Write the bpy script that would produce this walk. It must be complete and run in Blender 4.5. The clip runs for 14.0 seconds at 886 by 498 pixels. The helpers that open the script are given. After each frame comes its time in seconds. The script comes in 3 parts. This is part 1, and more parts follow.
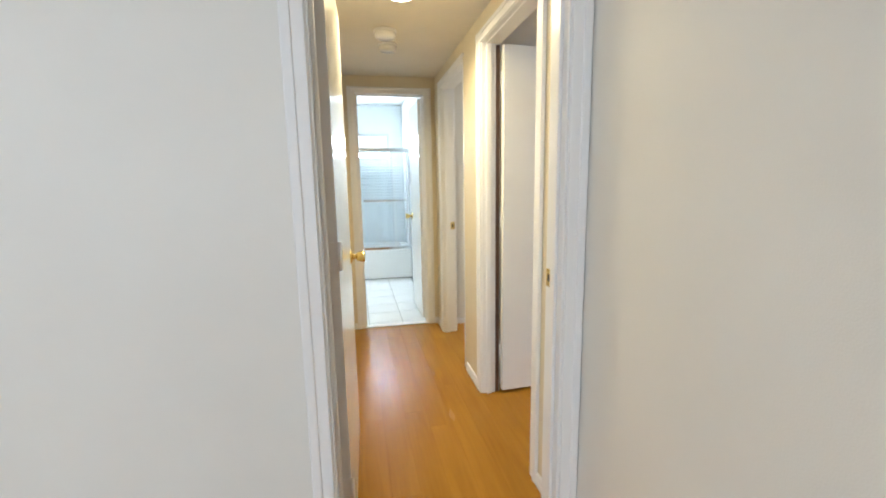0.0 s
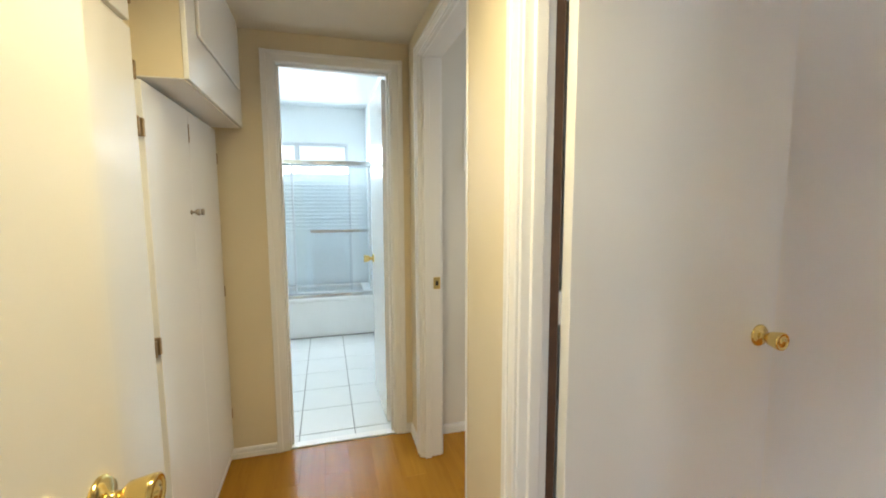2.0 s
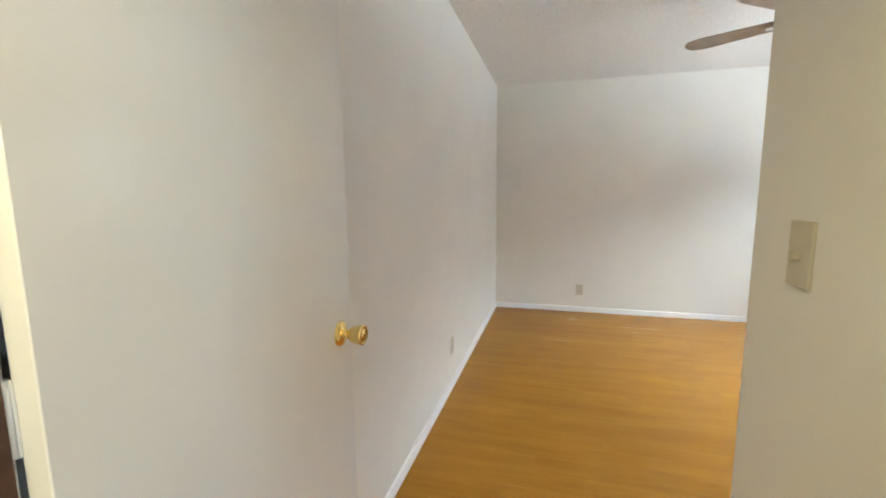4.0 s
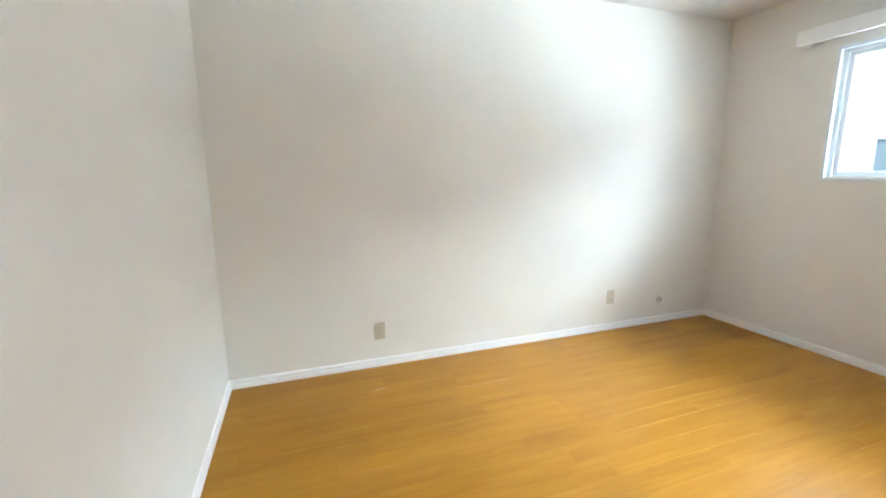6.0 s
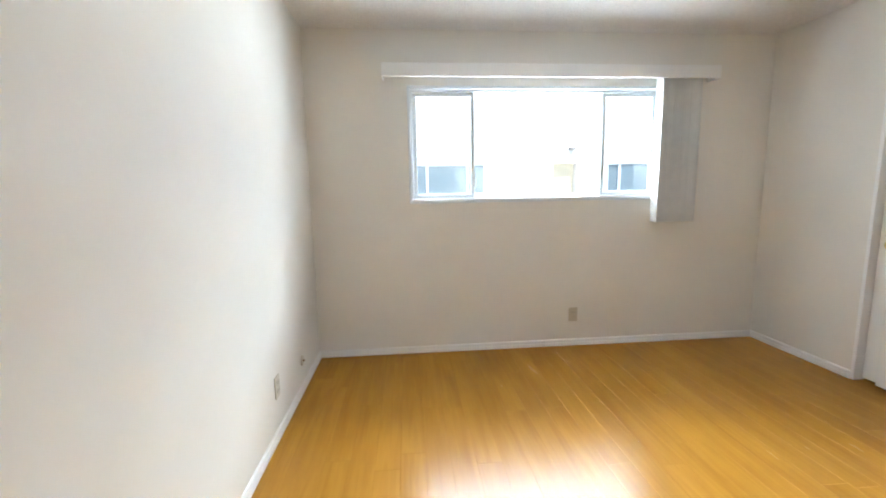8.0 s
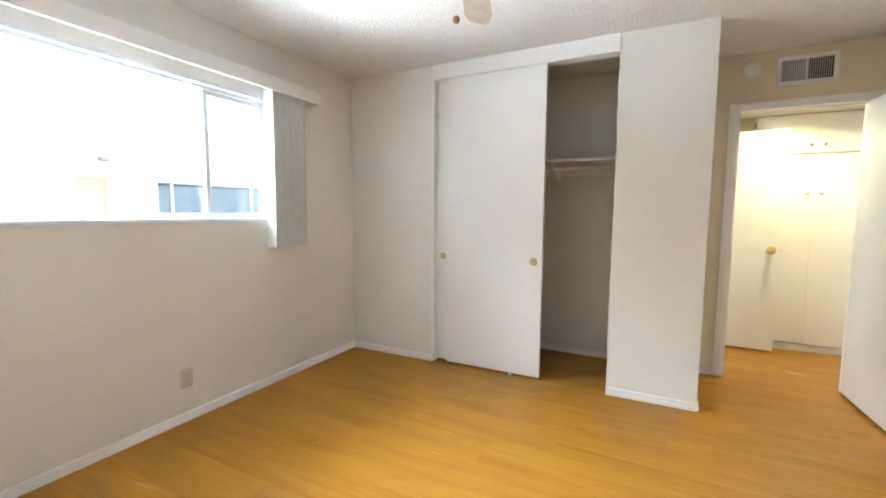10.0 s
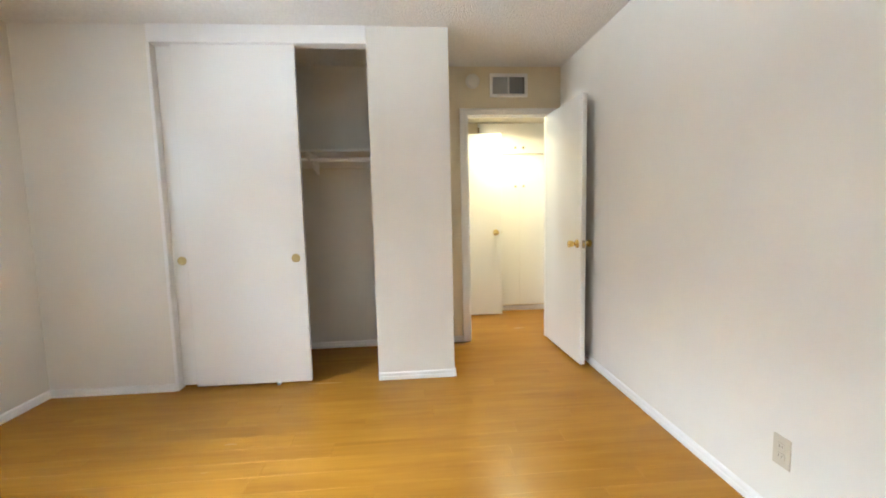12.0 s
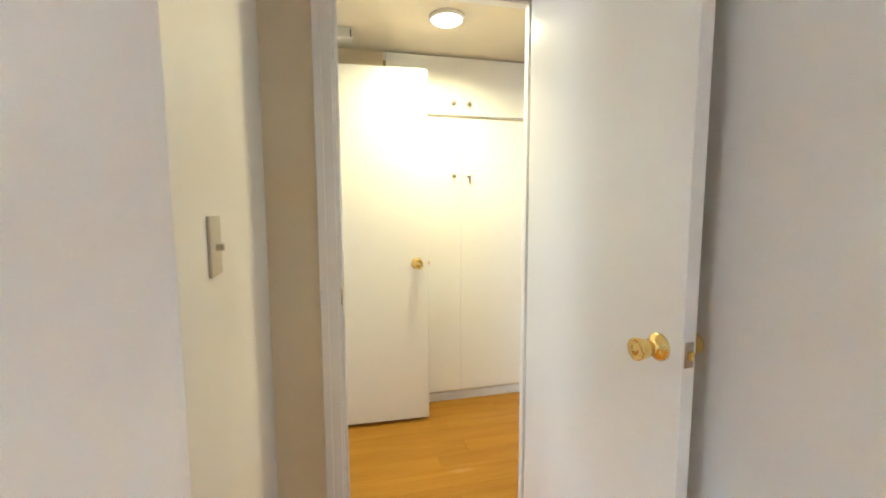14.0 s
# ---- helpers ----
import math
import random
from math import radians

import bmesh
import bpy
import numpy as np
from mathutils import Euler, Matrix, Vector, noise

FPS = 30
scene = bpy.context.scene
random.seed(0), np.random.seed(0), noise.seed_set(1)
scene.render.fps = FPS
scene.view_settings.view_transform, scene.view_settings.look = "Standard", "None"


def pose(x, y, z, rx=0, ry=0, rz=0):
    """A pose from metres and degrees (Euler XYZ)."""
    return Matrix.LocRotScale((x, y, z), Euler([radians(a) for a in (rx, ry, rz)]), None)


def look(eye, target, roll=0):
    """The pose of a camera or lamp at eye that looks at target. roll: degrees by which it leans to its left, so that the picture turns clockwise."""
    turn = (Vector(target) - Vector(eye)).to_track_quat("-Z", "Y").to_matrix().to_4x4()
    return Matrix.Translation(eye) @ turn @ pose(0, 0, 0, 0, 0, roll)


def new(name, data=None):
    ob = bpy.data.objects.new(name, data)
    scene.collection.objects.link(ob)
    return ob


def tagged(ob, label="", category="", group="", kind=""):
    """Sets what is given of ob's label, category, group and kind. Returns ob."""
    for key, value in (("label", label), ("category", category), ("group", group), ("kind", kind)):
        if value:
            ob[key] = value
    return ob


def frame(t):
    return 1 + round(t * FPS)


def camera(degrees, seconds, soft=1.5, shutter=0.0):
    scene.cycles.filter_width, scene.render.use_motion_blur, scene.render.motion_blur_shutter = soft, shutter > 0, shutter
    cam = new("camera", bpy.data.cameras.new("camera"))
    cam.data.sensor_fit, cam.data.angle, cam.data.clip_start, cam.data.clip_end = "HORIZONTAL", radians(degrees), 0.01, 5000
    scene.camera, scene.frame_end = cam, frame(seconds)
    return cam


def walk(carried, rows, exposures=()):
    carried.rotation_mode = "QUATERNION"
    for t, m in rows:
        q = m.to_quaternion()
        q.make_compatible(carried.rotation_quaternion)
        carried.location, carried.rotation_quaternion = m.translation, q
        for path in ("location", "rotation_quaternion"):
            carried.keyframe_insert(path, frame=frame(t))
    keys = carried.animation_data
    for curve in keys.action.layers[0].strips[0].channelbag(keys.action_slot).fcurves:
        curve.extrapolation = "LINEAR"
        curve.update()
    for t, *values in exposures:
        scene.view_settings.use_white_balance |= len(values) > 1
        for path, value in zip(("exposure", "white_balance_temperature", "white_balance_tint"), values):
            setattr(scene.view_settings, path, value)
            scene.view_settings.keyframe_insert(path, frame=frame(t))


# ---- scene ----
cam = camera(93.8, 14.0, soft=1.9)
# seconds, eye, target, roll
PATH = [
    (0, (0.194, -3.661, 1.279), (0.594, -1.726, 0.968), -1.0),
    (0.5, (0.408, -3.311, 1.275), (0.56, -1.345, 0.944), -1.0),
    (1, (0.531, -2.968, 1.292), (0.568, -0.991, 0.988), -0.9),
    (1.5, (0.456, -2.609, 1.324), (0.631, -0.633, 1.072), -0.6),
    (2, (0.449, -2.28, 1.325), (0.987, -0.366, 1.113), -0.2),
    (2.5, (0.389, -2.09, 1.344), (1.437, -0.399, 1.139), 0.1),
    (3, (0.413, -2.046, 1.339), (1.884, -0.708, 1.13), -0.1),
    (3.5, (0.503, -1.99, 1.317), (2.274, -1.089, 1.086), -0.4),
    (6, (2.802, -1.718, 1.255), (4.66, -2.369, 0.903), -0.5),
    (6.5, (3.435, -1.711, 1.244), (5.076, -2.801, 0.895), -0.5),
    (7, (3.944, -1.798, 1.273), (5.191, -3.317, 0.904), 0.1),
    (7.5, (4.397, -1.786, 1.284), (4.934, -3.684, 0.956), -0.9),
    (8, (4.686, -1.916, 1.291), (4.518, -3.889, 1.008), -1.0),
    (8.5, (4.921, -2.128, 1.305), (4.13, -3.946, 1.04), -0.8),
    (9, (4.886, -2.443, 1.301), (3.623, -3.974, 1.058), 0.1),
    (11.3, (4.77, -2.681, 1.239), (2.785, -2.863, 1.075), -1.0),
    (11.5, (4.765, -2.673, 1.243), (2.775, -2.751, 1.069), -1.1),
    (12, (4.695, -2.627, 1.223), (2.71, -2.473, 1.028), -1.3),
    (12.5, (4.302, -2.518, 1.237), (2.347, -2.159, 1.021), -1.3),
    (13, (3.73, -2.389, 1.251), (1.807, -1.878, 1.049), -1.4),
    (13.5, (3.13, -2.206, 1.261), (1.199, -1.718, 1.074), -0.4),
    (14, (2.472, -2.09, 1.26), (0.538, -1.621, 1.062), -0.2),
]
walk(cam, [(t, look(eye, target, roll)) for t, eye, target, roll in PATH], exposures=[(0, 1.10, 6150, 12), (1.5, 0.94, 6150, 11), (2.0, 0.80, 6120, 10), (2.4, 0.78, 6100, 10), (2.9, 0.66, 6100, 9), (3.6, 0.86, 6000, 7), (6, 1.47, 5600, 2), (7, 1.42, 5650, 3), (8, 1.38, 5800, 5), (9, 1.5, 5900, 6), (12, 1.54, 5900, 6), (13.3, 1.58, 5850, 6), (14, 1.48, 5800, 7)])

# ---- world, sun, large lights ----
world = bpy.data.worlds.new("world")
scene.world = world
world.use_nodes = True
wn = world.node_tree.nodes
sky = wn.new("ShaderNodeTexSky")
sky.sky_type, sky.sun_disc = "NISHITA", False
sky.sun_elevation, sky.sun_rotation = radians(52), radians(-20)
world.node_tree.links.new(sky.outputs[0], wn["Background"].inputs[0])
wn["Background"].inputs[1].default_value = 0.12


HC_LAMP = 2.139


def lamp(name, kind, m, energy, colour, size=1.0, size_y=None, spread=180):
    d = bpy.data.lights.new(name, kind)
    d.energy, d.color = energy, colour
    if kind == "AREA":
        d.shape, d.size, d.size_y, d.spread = "RECTANGLE", size, size_y or size, radians(spread)
    elif kind == "SUN":
        d.angle = radians(0.53)
    else:
        d.shadow_soft_size = size
    ob = new(name, d)
    ob.matrix_world = m
    return ob


lamp("sun", "SUN", look((-4, 11, 15), (0, 0, 0)), 3.5, (1.0, 0.95, 0.87))
# area lamps for sky light at the bedroom and bathroom windows, and added fills
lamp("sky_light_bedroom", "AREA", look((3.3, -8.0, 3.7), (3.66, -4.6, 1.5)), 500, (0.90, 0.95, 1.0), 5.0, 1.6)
# unseen fill lamp added low outside, in place of bounce off the courtyard
lamp("courtyard_bounce_fill", "AREA", look((3.2, -7.6, 0.18), (3.66, -4.6, 1.6)), 430, (0.93, 0.96, 1.0), 6.0, 1.5)
# fill lamp added to brighten the side room, which has no window built
lamp("side_room_fill", "AREA", look((3.05, -0.6, 1.5), (1.0, -0.5, 1.2)), 9, (0.93, 0.97, 1.0), 0.8, 1.2)
lamp("sky_light_bathroom", "AREA", look((0.3, 2.74, 1.84), (0.3, 1.0, 1.5)), 12, (0.88, 0.96, 1.0), 0.9, 0.3)
# added fill for the living room, with no window behind it
lamp("living_room_fill", "AREA", look((-2.0, -6.9, 1.5), (-0.8, -2.5, 1.2)), 78, (0.75, 0.88, 1.0), 2.0, 1.3)
# the hall's ceiling lamp, and an unseen point lamp added to brighten the bathroom
lamp("hall_lamp_light", "AREA", pose(0.445, -1.575, HC_LAMP), 8.7, (1.0, 0.82, 0.44), 0.2, spread=160)
lamp("bath_fill_light", "POINT", pose(-0.2, 0.9, 2.25), 10, (0.82, 0.95, 1.0), 0.12)

# ---- materials ----


def material(name, colour, rough=0.5, metal=0.0, vary=0.06, scale=6.0, bump=0.0, bump_scale=200.0, spec=0.5, coat=0.0, emit=None, depth=0.004):
    m = bpy.data.materials.new(name)
    m.use_nodes = True
    nt = m.node_tree
    b = nt.nodes["Principled BSDF"]
    b.inputs["Roughness"].default_value, b.inputs["Metallic"].default_value = rough, metal
    b.inputs["Specular IOR Level"].default_value, b.inputs["Coat Weight"].default_value = spec, coat
    tc = nt.nodes.new("ShaderNodeTexCoord")
    n1 = nt.nodes.new("ShaderNodeTexNoise")
    n1.inputs["Scale"].default_value, n1.inputs["Detail"].default_value = scale, 6
    nt.links.new(tc.outputs["Object"], n1.inputs["Vector"])
    ramp = nt.nodes.new("ShaderNodeMapRange")
    ramp.inputs[1].default_value, ramp.inputs[2].default_value = 0.3, 0.7
    ramp.inputs[3].default_value, ramp.inputs[4].default_value = 1 - vary, 1 + vary
    nt.links.new(n1.outputs["Fac"], ramp.inputs[0])
    mul = nt.nodes.new("ShaderNodeVectorMath")
    mul.operation = "SCALE"
    mul.inputs[0].default_value = colour
    nt.links.new(ramp.outputs[0], mul.inputs["Scale"])
    nt.links.new(mul.outputs[0], b.inputs["Base Color"])
    r2 = nt.nodes.new("ShaderNodeMapRange")
    r2.inputs[3].default_value, r2.inputs[4].default_value = rough * 0.85, min(1, rough * 1.15)
    n2 = nt.nodes.new("ShaderNodeTexNoise")
    n2.inputs["Scale"].default_value = scale * 5
    nt.links.new(tc.outputs["Object"], n2.inputs["Vector"])
    nt.links.new(n2.outputs["Fac"], r2.inputs[0])
    nt.links.new(r2.outputs[0], b.inputs["Roughness"])
    if bump:
        n3 = nt.nodes.new("ShaderNodeTexNoise")
        n3.inputs["Scale"].default_value, n3.inputs["Detail"].default_value = bump_scale, 3
        nt.links.new(tc.outputs["Object"], n3.inputs["Vector"])
        bp = nt.nodes.new("ShaderNodeBump")
        bp.inputs["Strength"].default_value, bp.inputs["Distance"].default_value = bump, depth
        nt.links.new(n3.outputs["Fac"], bp.inputs["Height"])
        nt.links.new(bp.outputs[0], b.inputs["Normal"])
    if emit:
        b.inputs["Emission Color"].default_value = (*emit[0], 1)
        b.inputs["Emission Strength"].default_value = emit[1]
    return m


def wood_floor():
    m = bpy.data.materials.new("honey_laminate")
    m.use_nodes = True
    nt = m.node_tree
    b = nt.nodes["Principled BSDF"]
    geo = nt.nodes.new("ShaderNodeNewGeometry")
    info = nt.nodes.new("ShaderNodeObjectInfo")
    off = nt.nodes.new("ShaderNodeVectorMath")
    off.operation = "MULTIPLY_ADD"
    comb = nt.nodes.new("ShaderNodeCombineXYZ")
    for i in range(3):
        nt.links.new(info.outputs["Random"], comb.inputs[i])
    off.inputs[1].default_value = (17, 31, 5)
    nt.links.new(comb.outputs[0], off.inputs[0])
    nt.links.new(geo.outputs["Position"], off.inputs[2])

    def noise_at(sx, sy, detail, dist=0.0):
        mp = nt.nodes.new("ShaderNodeMapping")
        mp.inputs["Scale"].default_value = (sx, sy, 1)
        nt.links.new(off.outputs[0], mp.inputs["Vector"])
        n = nt.nodes.new("ShaderNodeTexNoise")
        n.inputs["Scale"].default_value, n.inputs["Detail"].default_value, n.inputs["Distortion"].default_value = 1, detail, dist
        nt.links.new(mp.outputs[0], n.inputs["Vector"])
        return n
    grain, cloud = noise_at(42, 2.2, 6, 0.6), noise_at(7, 1.1, 4, 0.8)
    ramp = nt.nodes.new("ShaderNodeValToRGB")
    e = ramp.color_ramp.elements
    e[0].position, e[0].color = 0.22, (0.270, 0.122, 0.014, 1)
    e[1].position, e[1].color = 0.78, (0.460, 0.220, 0.026, 1)
    mix = nt.nodes.new("ShaderNodeMath")
    mix.operation = "MULTIPLY_ADD"
    mix.inputs[1].default_value = 0.40
    half = nt.nodes.new("ShaderNodeMath")
    half.operation = "MULTIPLY"
    half.inputs[1].default_value = 0.55
    nt.links.new(cloud.outputs["Fac"], half.inputs[0])
    nt.links.new(grain.outputs["Fac"], mix.inputs[0])
    nt.links.new(half.outputs[0], mix.inputs[2])
    nt.links.new(mix.outputs[0], ramp.inputs["Fac"])
    tone = nt.nodes.new("ShaderNodeMapRange")
    tone.inputs[3].default_value, tone.inputs[4].default_value = 0.975, 1.025
    nt.links.new(info.outputs["Random"], tone.inputs[0])
    sc = nt.nodes.new("ShaderNodeVectorMath")
    sc.operation = "SCALE"
    nt.links.new(ramp.outputs[0], sc.inputs[0])
    nt.links.new(tone.outputs[0], sc.inputs["Scale"])
    nt.links.new(sc.outputs[0], b.inputs["Base Color"])
    rr = nt.nodes.new("ShaderNodeMapRange")
    rr.inputs[3].default_value, rr.inputs[4].default_value = 0.20, 0.30
    nt.links.new(cloud.outputs["Fac"], rr.inputs[0])
    nt.links.new(rr.outputs[0], b.inputs["Roughness"])
    b.inputs["Specular IOR Level"].default_value = 0.14
    bp = nt.nodes.new("ShaderNodeBump")
    bp.inputs["Strength"].default_value, bp.inputs["Distance"].default_value = 0.12, 0.002
    nt.links.new(grain.outputs["Fac"], bp.inputs["Height"])
    nt.links.new(bp.outputs[0], b.inputs["Normal"])
    return m


def glass(name, colour=(1, 1, 1), rough=0.0, ior=1.45):
    m = bpy.data.materials.new(name)
    m.use_nodes = True
    b = m.node_tree.nodes["Principled BSDF"]
    b.inputs["Base Color"].default_value = (*colour, 1)
    b.inputs["Roughness"].default_value, b.inputs["IOR"].default_value = rough, ior
    b.inputs["Transmission Weight"].default_value = 1.0
    return m


PAINT = material("beige_wall_paint", (0.742, 0.714, 0.650), 0.55, vary=0.025, scale=2.2, bump=0.10, bump_scale=260)
CEIL = material("popcorn_ceiling", (0.76, 0.74, 0.70), 0.95, vary=0.05, scale=60, bump=1.0, bump_scale=75, depth=0.012)
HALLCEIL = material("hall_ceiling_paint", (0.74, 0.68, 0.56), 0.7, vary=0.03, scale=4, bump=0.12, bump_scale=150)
WHITE = material("white_gloss_paint", (0.80, 0.79, 0.76), 0.17, vary=0.012, scale=1.5, bump=0.02, bump_scale=420)
TRIM = material("white_trim_paint", (0.80, 0.79, 0.77), 0.33, vary=0.01, scale=5)
PULL = material("pale_brass", (0.55, 0.43, 0.20), 0.38, 0.85, vary=0.05, scale=40)
# same beige wall paint with warm light and shade put into its colour
WARMLITPAINT = material("warm_lit_beige_paint", (0.70, 0.61, 0.43), 0.55, vary=0.025, scale=2.2, bump=0.10, bump_scale=260)
BRASS = material("polished_brass", (0.82, 0.63, 0.24), 0.16, 1.0, vary=0.08, scale=30)
DARKBRASS = material("aged_brass", (0.32, 0.22, 0.11), 0.4, 0.8, vary=0.2, scale=50)
KNOBMETAL = material("dull_nickel", (0.40, 0.34, 0.26), 0.3, 1.0, vary=0.15, scale=40)
CHROME = material("chrome", (0.72, 0.74, 0.76), 0.12, 1.0, vary=0.05, scale=20)
ALU = material("white_aluminium", (0.66, 0.70, 0.73), 0.38, 0.0, vary=0.03, scale=12)
PLATE = material("ivory_plastic", (0.54, 0.49, 0.38), 0.4, vary=0.03, scale=30)
# near-black colour that stands in for shade inside slots, holes and the vent
DARK = material("dark_void", (0.035, 0.028, 0.022), 0.8)
HALLEDGE = material("worn_brown_wood", (0.22, 0.12, 0.05), 0.5, vary=0.2, scale=25, bump=0.2)
# bare brown wood, darkened further to carry the shade of the hinge gap
BROWNEDGE = material("shade_dark_bare_wood", (0.07, 0.032, 0.018), 0.6, vary=0.2, scale=25, bump=0.2)
WOODF = wood_floor()
SUBFLOOR = material("floor_underlay", (0.20, 0.09, 0.025), 0.7)
TILE = material("white_glazed_tile", (0.80, 0.82, 0.82), 0.16, vary=0.02, scale=5)
GROUT = material("grey_grout", (0.30, 0.31, 0.31), 0.9, vary=0.1, scale=40)
BATHWALL = material("bathroom_white_paint", (0.78, 0.825, 0.84), 0.35, vary=0.02, scale=3)
PORCELAIN = material("white_enamel", (0.85, 0.86, 0.86), 0.12, vary=0.01)
VANE = material("grey_blind_vinyl", (0.84, 0.86, 0.85), 0.5, vary=0.03, scale=15)
vt_nodes, vt_links = VANE.node_tree.nodes, VANE.node_tree.links
see = vt_nodes.new("ShaderNodeBsdfTranslucent")
see.inputs[0].default_value = (0.75, 0.78, 0.77, 1)
blend = vt_nodes.new("ShaderNodeMixShader")
blend.inputs[0].default_value = 0.12
vt_links.new(vt_nodes["Principled BSDF"].outputs[0], blend.inputs[1])
vt_links.new(see.outputs[0], blend.inputs[2])
vt_links.new(blend.outputs[0], vt_nodes["Material Output"].inputs[0])
FANBLADE = material("pale_wood_veneer", (0.36, 0.30, 0.23), 0.45, vary=0.15, scale=12)
FANWHITE = material("white_fan_metal", (0.78, 0.77, 0.74), 0.3)
GLOW = material("lamp_diffuser", (0.9, 0.85, 0.75), 0.4, emit=((1.0, 0.86, 0.62), 9.0))
STUCCO = material("white_stucco", (0.78, 0.77, 0.74), 0.9, vary=0.06, scale=3, bump=0.4, bump_scale=60)
FARGLASS = material("far_window_glass", (0.13, 0.17, 0.20), 0.1, vary=0.1, scale=2)
CONCRETE = material("grey_concrete", (0.32, 0.31, 0.29), 0.9, vary=0.12, scale=2, bump=0.3, bump_scale=40)
ROOFM = material("grey_roofing", (0.22, 0.21, 0.20), 0.9, vary=0.15, scale=6)
PANE = glass("clear_glass", (0.97, 0.99, 1.0))
FROST = glass("frosted_glass", (0.90, 0.96, 1.0), 0.25)
SHOWER = glass("shower_glass", (0.93, 0.97, 0.99), 0.06)

# ---- building helpers ----


def boxes_bm(items, bevel=0.0, seg=1):
    bm = bmesh.new()
    for x0, y0, z0, x1, y1, z1 in items:
        r = bmesh.ops.create_cube(bm, size=1.0)
        bmesh.ops.scale(bm, vec=(abs(x1 - x0), abs(y1 - y0), abs(z1 - z0)), verts=r["verts"])
        bmesh.ops.translate(bm, vec=((x0 + x1) / 2, (y0 + y1) / 2, (z0 + z1) / 2), verts=r["verts"])
    if bevel:
        bmesh.ops.bevel(bm, geom=list(bm.edges), offset=bevel, segments=seg, affect="EDGES", profile=0.6)
    return bm


def lathe(profile, steps=24, axis="Z"):
    """A solid turned from (radius, height) pairs."""
    bm = bmesh.new()
    rings = []
    for r, h in profile:
        rings.append([bm.verts.new((r * math.cos(2 * math.pi * i / steps), r * math.sin(2 * math.pi * i / steps), h)) for i in range(steps)])
    for a, b in zip(rings, rings[1:]):
        for i in range(steps):
            bm.faces.new((a[i], a[(i + 1) % steps], b[(i + 1) % steps], b[i]))
    bm.faces.new(list(reversed(rings[0])))
    bm.faces.new(rings[-1])
    for f in bm.faces:
        f.smooth = True
    turn = {"Z": Matrix(), "X": pose(0, 0, 0, 0, 90, 0), "Y": pose(0, 0, 0, -90, 0, 0), "-Y": pose(0, 0, 0, 90, 0, 0), "-X": pose(0, 0, 0, 0, -90, 0), "-Z": pose(0, 0, 0, 180, 0, 0)}[axis]
    bmesh.ops.transform(bm, matrix=turn, verts=bm.verts)
    return bm


def extrude_profile(points, length):
    """A bar along +x whose section is (y, z) points."""
    bm = bmesh.new()
    a = [bm.verts.new((0, y, z)) for y, z in points]
    b = [bm.verts.new((length, y, z)) for y, z in points]
    n = len(points)
    for i in range(n):
        bm.faces.new((a[i], a[(i + 1) % n], b[(i + 1) % n], b[i]))
    bm.faces.new(list(reversed(a)))
    bm.faces.new(b)
    bmesh.ops.recalc_face_normals(bm, faces=bm.faces)
    return bm


def moved(bm, m):
    bmesh.ops.transform(bm, matrix=m, verts=bm.verts)
    return bm


def mesh_of(name, bm, mat):
    me = bpy.data.meshes.new(name)
    bmesh.ops.recalc_face_normals(bm, faces=bm.faces)
    bm.to_mesh(me)
    bm.free()
    me.materials.append(mat)
    return me


def part(name, bm, mat, parent, label=""):
    ob = new(name, mesh_of(name, bm, mat))
    ob.parent = parent
    return tagged(ob, label)


def thing(name, label, category, m=None, group="", kind=""):
    ob = new(name)
    ob.empty_display_size = 0.1
    if m is not None:
        ob.matrix_world = m
    return tagged(ob, label, category, group, kind)


def structure(name, items, mat, label, category="wall", bevel=0.0):
    ob = new(name, mesh_of(name, boxes_bm(items, bevel), mat))
    return tagged(ob, label, category, kind="structure")


# ---- walls ----
H = 2.44
HC = 2.175
DH = 2.035
structure("wall_hall_left", [(-0.18, -2.375, 0, -0.08, 0, H)], WARMLITPAINT, "beige hallway wall behind the white cabinets, warm light in its colour")
structure("wall_hall_right_1", [(0.9, -2.375, 0, 1.0, -2.113, H), (0.9, -2.113, DH, 1.0, -1.362, H)], WARMLITPAINT, "beige wall over the bedroom doorway, warm light in its colour")
structure("wall_hall_right_2", [(0.9, -1.362, 0, 1.0, -0.975, H), (0.9, -0.975, DH, 1.0, -0.262, H)], WARMLITPAINT, "beige wall between two doorways, warm light in its colour")
structure("wall_hall_right_3", [(0.9, -0.262, 0, 1.0, 0, H)], WARMLITPAINT, "narrow beige wall beside the bathroom, warm light in its colour")
structure("wall_bathroom_front", [(-1.0, 0, 0, 0.217, 0.1, H), (0.806, 0, 0, 3.2, 0.1, H), (0.217, 0, DH, 0.806, 0.1, H)], WARMLITPAINT, "beige wall at the hallway's end around the bathroom door, warm light in its colour")
structure("wall_hall_entry", [(-4.0, -2.485, 0, 0.085, -2.375, H), (0.83, -2.485, 0, 0.892, -2.375, H), (0.085, -2.485, DH, 0.83, -2.375, H)], PAINT, "pale painted wall around the hallway entry")
structure("wall_living_right", [(0.892, -7.0, 0, 1.0, -2.375, H)], PAINT, "pale painted wall beside the hallway entry")
structure("wall_living_left", [(-4.1, -7.1, 0, -4.0, -2.375, H)], PAINT, "plain painted living room wall")
structure("wall_living_back", [(-4.0, -7.1, 0, 1.0, -7.0, H)], PAINT, "plain painted wall closing the living room")
structure("wall_north", [(1.0, -1.265, 0, 5.4, -1.165, H)], PAINT, "long plain beige bedroom wall")
structure("wall_east", [(5.4, -5.255, 0, 5.5, -1.165, H)], PAINT, "beige bedroom wall with two outlets near the floor")
WX0, WX1, WZ0, WZ1 = 2.66, 4.66, 1.19, 2.05
